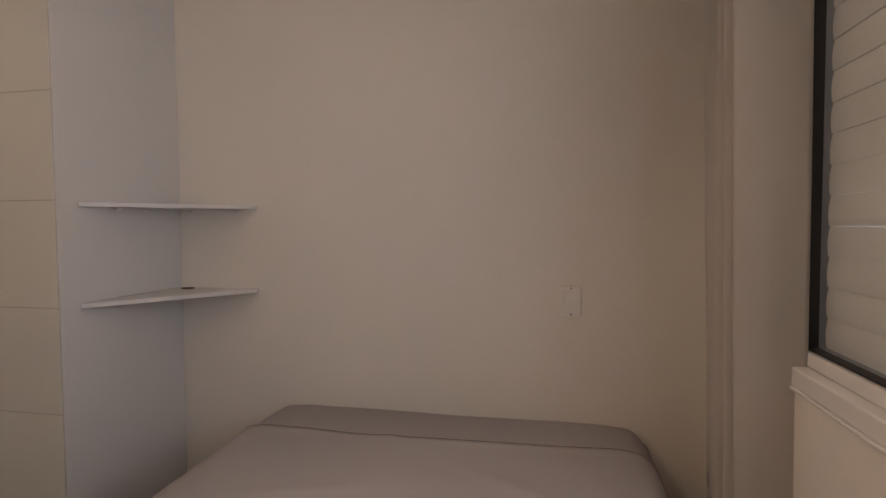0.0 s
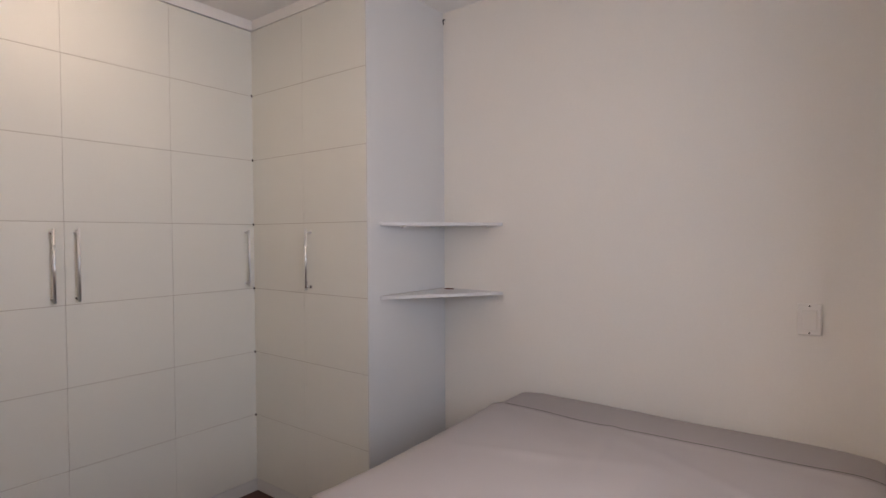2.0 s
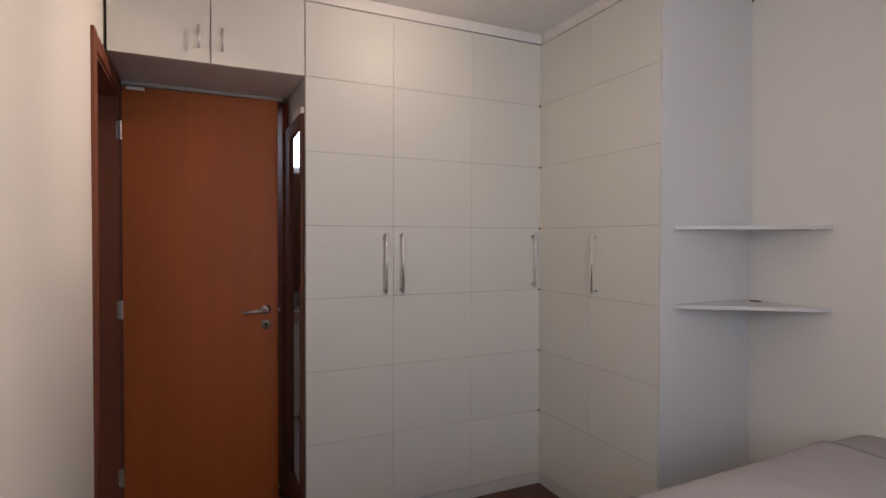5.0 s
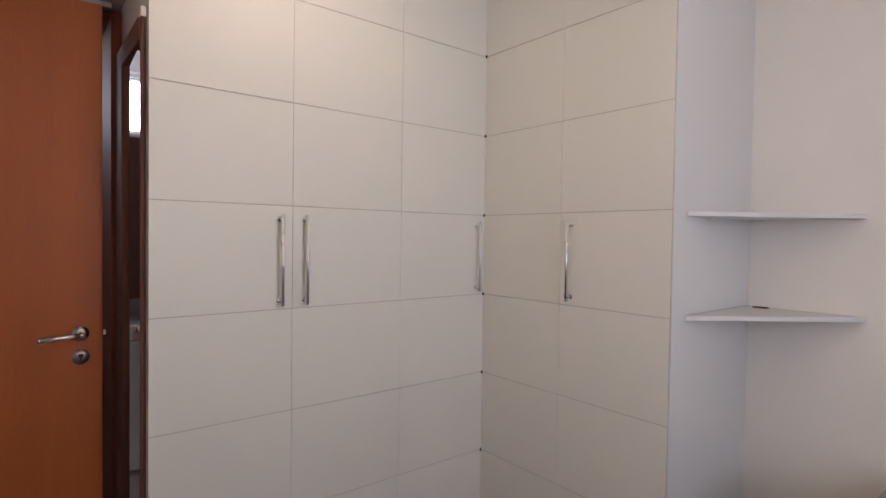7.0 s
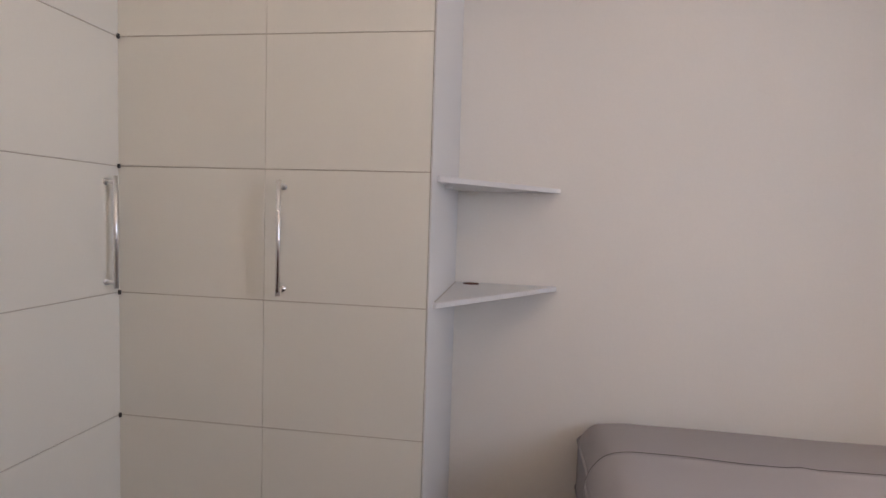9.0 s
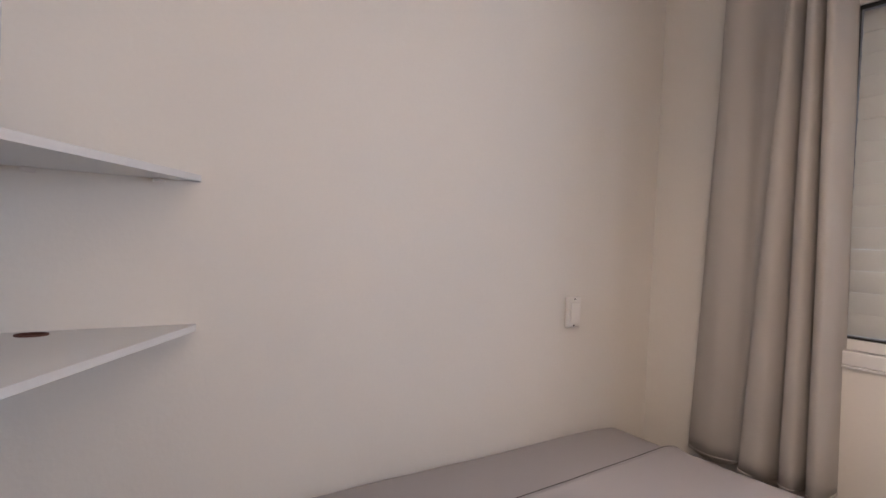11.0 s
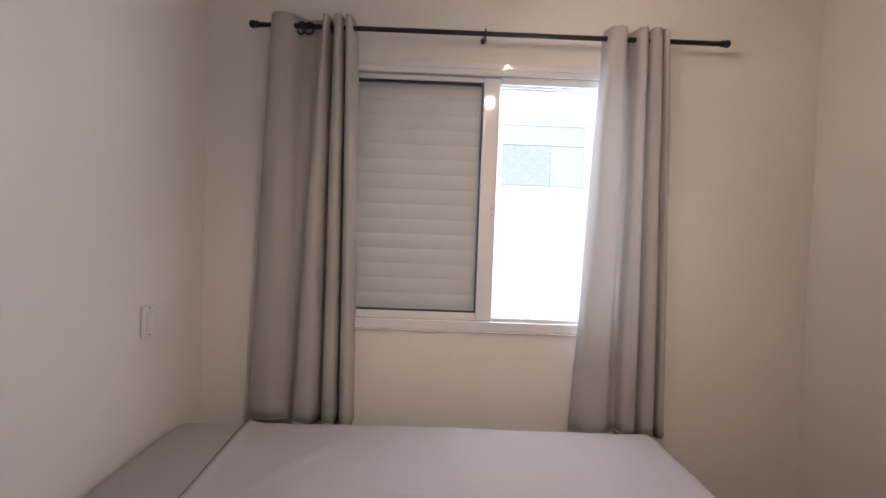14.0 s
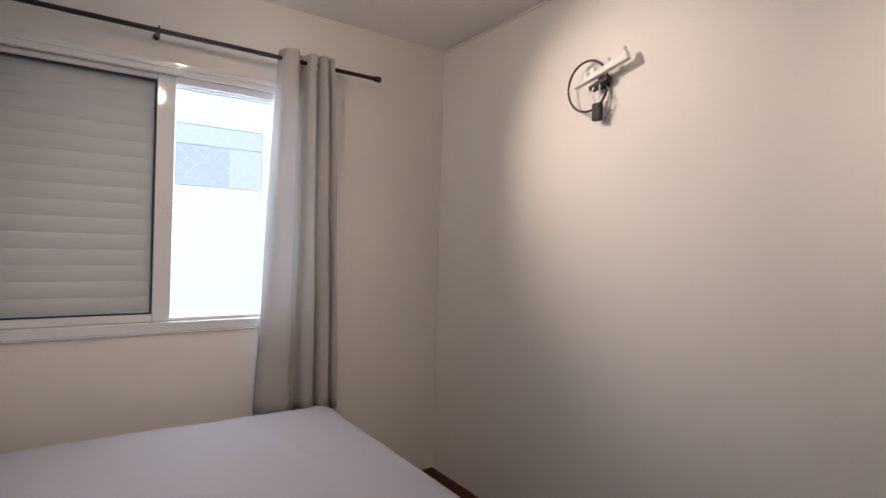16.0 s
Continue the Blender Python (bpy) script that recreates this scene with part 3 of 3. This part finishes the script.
part("slat_guide", bm, SHADEGREY, sash, "slat guide channel, its grey holding the recess shade")
N = 15
pitch = (T1 - T0 - 0.014) / N
for i in range(N):
    zc = T0 + 0.007 + pitch * (i + 0.5)
    gap = 0.0006 if 0 < i < 5 else 0.0003
    h = pitch / 2
    bm = bmesh.new()
    rows = []
    for s in np.linspace(-1, 1, 9):
        x = SX + 0.026 - 0.0035 * (1 - s * s) + 0.0025 * s * 0.5
        z = zc + s * (h - gap / 2)
        rows.append([bm.verts.new((x, y, z)) for y in (S0 + 0.007, S1 - 0.007)])
    for s in np.linspace(1, -1, 9):
        x = SX + 0.0295 - 0.0035 * (1 - s * s) + 0.0025 * s * 0.5
        z = zc + s * (h - gap / 2)
        rows.append([bm.verts.new((x, y, z)) for y in (S0 + 0.007, S1 - 0.007)])
    for j in range(len(rows)):
        a, b = rows[j], rows[(j + 1) % len(rows)]
        bm.faces.new((a[0], a[1], b[1], b[0]))
    bm.faces.new([r[0] for r in rows])
    bm.faces.new([r[1] for r in rows][::-1])
    part("slat", bm, SLAT, sash)
for z in (1.56, 1.585, 1.62, 1.65):
    part("screw", rod((SX - 0.0222, -1.281, z), (SX - 0.0242, -1.281, z), 0.004, 8), CHROME, sash)

# safety net outside the open half
bm = bmesh.new()
x, step = W + 0.109, 0.072
ya, yb, za, zb = WY0 + 0.01, -1.308, WZ0 + 0.02, WZ1 - 0.02
for sgn in (1, -1):
    c = -3.0
    while c < 3.0:
        pts = []
        for y in np.linspace(ya, yb, 40):
            z = 1.63 + sgn * (y - (ya + yb) / 2) + c
            if za <= z <= zb:
                pts.append((x + 0.001 * sgn, y, z))
        if len(pts) > 2:
            tube(pts, 0.0006, False, 5, bm)
        c += step
for i in range(-12, 13):
    for j in range(-20, 21):
        if (i + j) % 2 == 0:
            y, z = (ya + yb) / 2 + i * step / 2, 1.63 + j * step / 2
            if ya < y < yb and za < z < zb:
                box(x - 0.002, x + 0.002, y - 0.007, y + 0.007, z - 0.0014, z + 0.0014, bm=bm)
net = part("safety_net", bm, CORD)
tagged(net, "pale diamond-mesh safety net across the open window", "net")


# ---- curtains and rod ----
ROD_X, ROD_Z = 2.895, 2.324
pole = thing("curtain_rod", (ROD_X, -1.24, ROD_Z), "black iron curtain rod with ball ends", "curtain rod")
part("pole", rod((ROD_X, -2.238, ROD_Z), (ROD_X, -0.240, ROD_Z), 0.0105, 16), IRON, pole, smooth=True)
for y, s in ((-2.238, -1), (-0.240, 1)):
    bm = ball((ROD_X, y + s * 0.014, ROD_Z), 0.0165)
    rod((ROD_X, y - s * 0.010, ROD_Z), (ROD_X, y + s * 0.004, ROD_Z), 0.014, bm=bm)
    part("finial", bm, IRON, pole, smooth=True)
for y in (-0.56, -1.213, -1.883):
    bm = rod((ROD_X, y, ROD_Z), (W - 0.006, y, ROD_Z), 0.006)
    rod((W - 0.006, y, ROD_Z), (W - 0.0005, y, ROD_Z), 0.014, bm=bm)
    box(ROD_X - 0.013, ROD_X + 0.013, y - 0.0035, y + 0.0035, ROD_Z - 0.026, ROD_Z + 0.018, 0.002, bm)
    part("bracket", bm, IRON, pole)


def smooth_line(pts, n):
    """Catmull-Rom through the given points."""
    p = [Vector(q) for q in pts]
    p = [p[0] * 2 - p[1]] + p + [p[-1] * 2 - p[-2]]
    out = []
    for i in range(1, len(p) - 2):
        for s in range(n):
            u = s / n
            out.append(0.5 * (2 * p[i] + (p[i + 1] - p[i - 1]) * u + (2 * p[i - 1] - 5 * p[i] + 4 * p[i + 1] - p[i + 2]) * u * u
                              + (3 * p[i] - p[i - 1] - 3 * p[i + 1] + p[i + 2]) * u ** 3))
    return out + [p[-2]]


def curtain(top, low, z1, z0, label, rings):
    c = thing("curtain", (2.93, top[0][0], z0), label, "curtain", "curtains at the window")
    a, b = smooth_line(top, 8), smooth_line(low, 8)
    bm = bmesh.new()
    rows = []
    for k in range(29):
        s = k / 28
        row = []
        for i, (p, q) in enumerate(zip(a, b)):
            f = s ** 0.85
            yx = p * (1 - f) + q * f
            wob = 0.004 * noise.noise(Vector((i * 0.13, s * 3, z1)))
            z = z1 + (z0 - z1) * s
            if k == 0:
                z += 0.0012 * math.sin(i * 0.8)
            if k == 28:
                z += 0.006 * math.sin(i * 0.21 + 1)
            back = W - 0.016 if yx[0] > -0.622 or yx[0] < -1.9 else W + 0.029
            row.append(bm.verts.new((min(yx[1] + wob, back), yx[0] + wob, z)))
        rows.append(row)
    for r, t in zip(rows, rows[1:]):
        for i in range(len(r) - 1):
            bm.faces.new((r[i], r[i + 1], t[i + 1], t[i]))
    cloth = part("cloth", bm, LINEN, c, smooth=True)
    sol = cloth.modifiers.new("thickness", 'SOLIDIFY')
    sol.thickness, sol.offset = 0.0025, 0.0
    bm = bmesh.new()
    tube([(min(q[1], W - 0.018 if q[0] > -0.622 or q[0] < -1.9 else W + 0.027), q[0], z0 + 0.012) for q in b], 0.0032, False, 6, bm)
    part("hem", bm, LINEN, c, smooth=True)
    for y, turn in rings:
        pts = [(ROD_X + 0.024 * math.cos(t) * math.sin(turn), y + 0.024 * math.cos(t) * math.cos(turn), ROD_Z - 0.008 + 0.024 * math.sin(t)) for t in np.linspace(0, 2 * math.pi, 24, endpoint=False)]
        part("eyelet", tube(pts, 0.0045, True, 8), IRON, c, "black eyelet ring", True)
    return c


curtain([(-0.298, 2.925), (-0.315, 2.875), (-0.353, 2.852), (-0.395, 2.872), (-0.428, 2.925), (-0.473, 2.937), (-0.513, 2.925), (-0.529, 2.868), (-0.548, 2.855),
         (-0.566, 2.925), (-0.578, 2.86), (-0.603, 2.848), (-0.615, 2.925), (-0.625, 2.86), (-0.646, 2.860), (-0.654, 2.930), (-0.657, 3.012)],
        [(-0.231, 2.935), (-0.273, 2.915), (-0.333, 2.905), (-0.388, 2.925), (-0.408, 2.942), (-0.422, 2.945), (-0.432, 2.93), (-0.444, 2.878), (-0.508, 2.872),
         (-0.553, 2.945), (-0.565, 2.885), (-0.608, 2.872), (-0.627, 2.945), (-0.645, 2.885), (-0.676, 2.872), (-0.692, 2.930), (-0.688, 3.012)],
        2.366, 0.616, "greige cloth eyelet curtain drawn to the wall", ((-0.431, 0.5), (-0.463, 0.3)))
curtain([(-1.731, 2.93), (-1.745, 2.868), (-1.778, 2.85), (-1.811, 2.86), (-1.829, 2.925), (-1.851, 2.925), (-1.863, 2.865), (-1.883, 2.85), (-1.901, 2.862), (-1.909, 2.905),
         (-1.919, 2.865), (-1.938, 2.85), (-1.956, 2.862), (-1.964, 2.905), (-1.974, 2.865), (-1.987, 2.857), (-1.999, 2.91)],
        [(-1.658, 2.935), (-1.693, 2.89), (-1.753, 2.875), (-1.808, 2.885), (-1.831, 2.94), (-1.858, 2.94), (-1.873, 2.89), (-1.901, 2.875), (-1.928, 2.885), (-1.948, 2.94),
         (-1.963, 2.89), (-1.988, 2.875), (-2.015, 2.885), (-2.033, 2.94), (-2.043, 2.89), (-2.061, 2.885), (-2.075, 2.93)],
        2.366, 0.606, "greige cloth eyelet curtain drawn aside in folds", ())

# ---- television bracket with its cable ----
mount = thing("tv_bracket", (1.79, -D, 2.12), "white tilted television wall bracket", "bracket")
tilt = Matrix.Translation((1.768, -2.672, 2.168)) @ Matrix.Rotation(radians(17), 4, 'Y')


def tilted(bm):
    bmesh.ops.transform(bm, matrix=tilt, verts=bm.verts)
    return bm


part("wall_plate", box(1.765, 1.815, -D, -D + 0.012, 2.117, 2.167, 0.003), IRON, mount, "black wall plate")
part("arm", rod((1.785, -D + 0.01, 2.135), (1.775, -2.685, 2.150), 0.014, 12), IRON, mount, "black swivel arm")
part("hinge_block", tilted(box(-0.02, 0.078, -0.04, -0.004, -0.042, -0.0215, 0.004)), IRON, mount, "black tilting hinge")
bm = tilted(box(-0.135, 0.135, -0.012, 0.012, -0.023, 0.015, 0.005))
axis = tilt.inverted()
for v in bm.verts:
    q = axis @ v.co
    narrow = max(0.0, (q.x + 0.02) / 0.155)
    q.z = q.z * (1 - 0.72 * narrow) + 0.004 * narrow
    v.co = tilt @ q
part("bar", bm, PLASTIC, mount, "white mounting bar tapering to one end")
for x in (-0.120, -0.042, 0.030, 0.068):
    part("tab", tilted(rod((x, 0.0, 0.004), (x, 0.0, 0.032), 0.012, 12)), PLASTIC, mount)

cable = thing("cable_coil", (1.88, -D, 2.05), "coiled black aerial cable hanging on the wall", "cable")
pts = [(1.853 + 0.092 * math.cos(t), -D + 0.035 + 0.015 * math.cos(t), 2.134 + 0.106 * math.sin(t)) for t in np.linspace(0, 2 * math.pi, 40, endpoint=False)]
part("loop", tube(pts, 0.0050, True, 8), IRON, cable, smooth=True)
for x, dip, side in ((1.800, 0.075, 0.012), (1.782, 0.068, -0.010)):
    pts = [(x + side * math.sin(u * math.pi), -D + 0.045 + 0.012 * math.sin(u * math.pi), 2.128 - dip * u) for u in np.linspace(0, 1, 14)]
    part("strand", tube(pts, 0.0034, False, 6), PLASTIC, cable, "thin grey lead", True)
# the coil and cable's shadow on the wall, built as a grey strand
pts = [(1.772 - 0.030 * math.sin(u * math.pi), -D + 0.022, 2.130 - 0.150 * u) for u in np.linspace(0, 1, 18)]
part("strand", tube(pts, 0.0030, False, 6), SHADEGREY, cable, "grey loop for the shadow of coil and cable", True)
part("plug", box(1.772, 1.812, -D + 0.028, -D + 0.056, 1.978, 2.050, 0.006), IRON, cable, "black plug adapter")

# small hook in the corner over the end panel
hook_pts = [(0.893, -0.002, 2.572), (0.896, -0.02, 2.566), (0.898, -0.024, 2.55), (0.896, -0.016, 2.542)]
hk = part("wire_hook", tube(smooth_line(hook_pts, 5), 0.0035, False, 6), IRON)
tagged(hk, "small dark wire hook in the wall corner", "hook")

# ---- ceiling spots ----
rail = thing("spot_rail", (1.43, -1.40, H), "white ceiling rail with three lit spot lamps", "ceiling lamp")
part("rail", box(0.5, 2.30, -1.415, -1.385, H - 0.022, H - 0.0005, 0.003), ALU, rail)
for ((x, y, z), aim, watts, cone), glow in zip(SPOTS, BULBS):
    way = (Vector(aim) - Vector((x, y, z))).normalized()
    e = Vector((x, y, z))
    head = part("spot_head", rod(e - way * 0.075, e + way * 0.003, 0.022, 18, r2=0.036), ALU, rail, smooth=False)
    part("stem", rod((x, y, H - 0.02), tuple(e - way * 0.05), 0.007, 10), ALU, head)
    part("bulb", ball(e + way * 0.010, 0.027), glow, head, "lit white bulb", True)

# ---- kitchen passage beyond ----
kwin = thing("window_2", (-2.26, -2.25, 2.02), "high kitchen window with white frame", "window", kind="structure")
for y0, y1, z0, z1 in ((-3.0, -1.5, 2.02, 2.05), (-3.0, -1.5, 2.39, 2.42), (-3.0, -2.97, 2.051, 2.389), (-1.53, -1.5, 2.051, 2.389), (-2.27, -2.23, 2.051, 2.389)):
    part("window_frame", box(-2.29, -2.23, y0 + 0.001, y1 - 0.001, z0, z1, 0.002), ALU, kwin)

cup = thing("kitchen_cabinet", (-2.0, -2.2, 0.99), "brown wooden kitchen wall cabinet", "cabinet")
part("body", box(-2.198, -1.90, -2.75, -1.75, 0.99, 1.955, 0.002), DARKWOOD, cup)
part("shelf_edge", box(-2.198, -1.885, -2.75, -1.75, 1.957, 1.975, 0.002), WHITE, cup)
for a, b in ((-2.748, -2.252), (-2.248, -1.752)):
    d = part("door", box(-1.899, -1.882, a, b, 0.992, 1.953, 0.002), DARKWOOD, cup)
    part("knob", ball((-1.872, b - 0.045, 1.06), 0.012), CHROME, d, smooth=True)

wash = thing("washing_machine", (-1.95, -2.2, 0), "white front-loading washing machine under the cabinet", "washing machine")
part("body", box(-2.198, -1.72, -2.5, -1.9, 0.02, 0.77, 0.012), ENAMEL, wash)
part("control_panel", box(-2.198, -1.715, -2.5, -1.9, 0.772, 0.86, 0.008), ALU, wash)
part("dial", rod((-1.715, -2.12, 0.815), (-1.695, -2.12, 0.815), 0.026, 18), CHROME, wash)
part("display", box(-1.7145, -1.712, -2.42, -2.24, 0.80, 0.835), IRON, wash)
for x in (-2.15, -1.77):
    for y in (-2.45, -1.95):
        part("foot", rod((x, y, -0.012), (x, y, 0.02), 0.02, 10), RUBBER, wash)

low = thing("side_cabinet", (-0.95, -3.05, 0), "low brown cabinet with a dark stone top", "cabinet")
part("body", box(-1.2, -0.72, -3.3, -2.88, 0.0, 0.50, 0.003), MAHOGANY, low)
part("top", box(-1.22, -0.70, -3.32, -2.86, 0.502, 0.62, 0.004), GRANITE, low)
bm = rod((-0.72, -2.93, 0.40), (-0.70, -2.93, 0.40), 0.02)
part("knob", bm, CHROME, low)

# ---- outside ----
tagged(part("ground", box(3.2, 400, -300, 300, -9.2, -9.0), CONCRETE), "grey paved ground of the light well", "ground", kind="structure")
block = thing("apartment_building", (4.7, -2, -9), "white rendered apartment building across the light well", "building")
oy0, oy1, oz0, oz1 = -2.15, -1.525, 1.805, 2.305
bm = bmesh.new()
for b in ((4.7, 9.7, oy1, 14, -9, 12), (4.7, 9.7, -18, oy0, -9, 12), (4.7, 9.7, oy0, oy1, -9, oz0), (4.7, 9.7, oy0, oy1, oz1, 12)):
    box(*b, bm=bm)
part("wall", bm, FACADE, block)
part("roof", box(4.5, 9.8, -18.1, 14.1, 12.0, 12.3, 0.02), CONCRETE, block)
fw = part("window", box(4.704, 4.75, oy0 + 0.001, oy1 - 0.001, oz1 - 0.15, oz1 - 0.001, 0.003), GLAREGLASS, block)
part("pane", box(4.706, 4.75, oy0 + 0.002, (oy0 + oy1) / 2 - 0.06, oz0 + 0.042, oz1 - 0.152, 0.002), GLAREGLASS, fw)
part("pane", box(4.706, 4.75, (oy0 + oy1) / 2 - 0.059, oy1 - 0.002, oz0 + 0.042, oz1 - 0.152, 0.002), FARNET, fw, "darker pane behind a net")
part("sill", box(4.703, 4.75, oy0 + 0.001, oy1 - 0.001, oz0, oz0 + 0.039, 0.003), FACADE, fw)

# ---- floor strips, last ----
strips = {}
for i in range(38):
    x0 = -0.575 + i * 0.0945
    if x0 > W - 0.05:
        break
    y = -D - 0.35 * ((i * 7) % 4) / 4
    while y < -0.002:
        a, b = max(y, -D + 0.001), min(y + 0.7, -0.001)
        y += 0.7
        if b - a < 0.04:
            continue
        key = round(b - a, 3)
        if key not in strips:
            bm = box(0, 0.0935, 0, b - a - 0.0012, -0.012, 0.0, 0.0012)
            me = bpy.data.meshes.new("plank")
            bm.to_mesh(me)
            bm.free()
            me.materials.append(PLANK)
            strips[key] = me
        p = new("plank", strips[key])
        p.parent = floor
        p.location = (x0, a, 0)
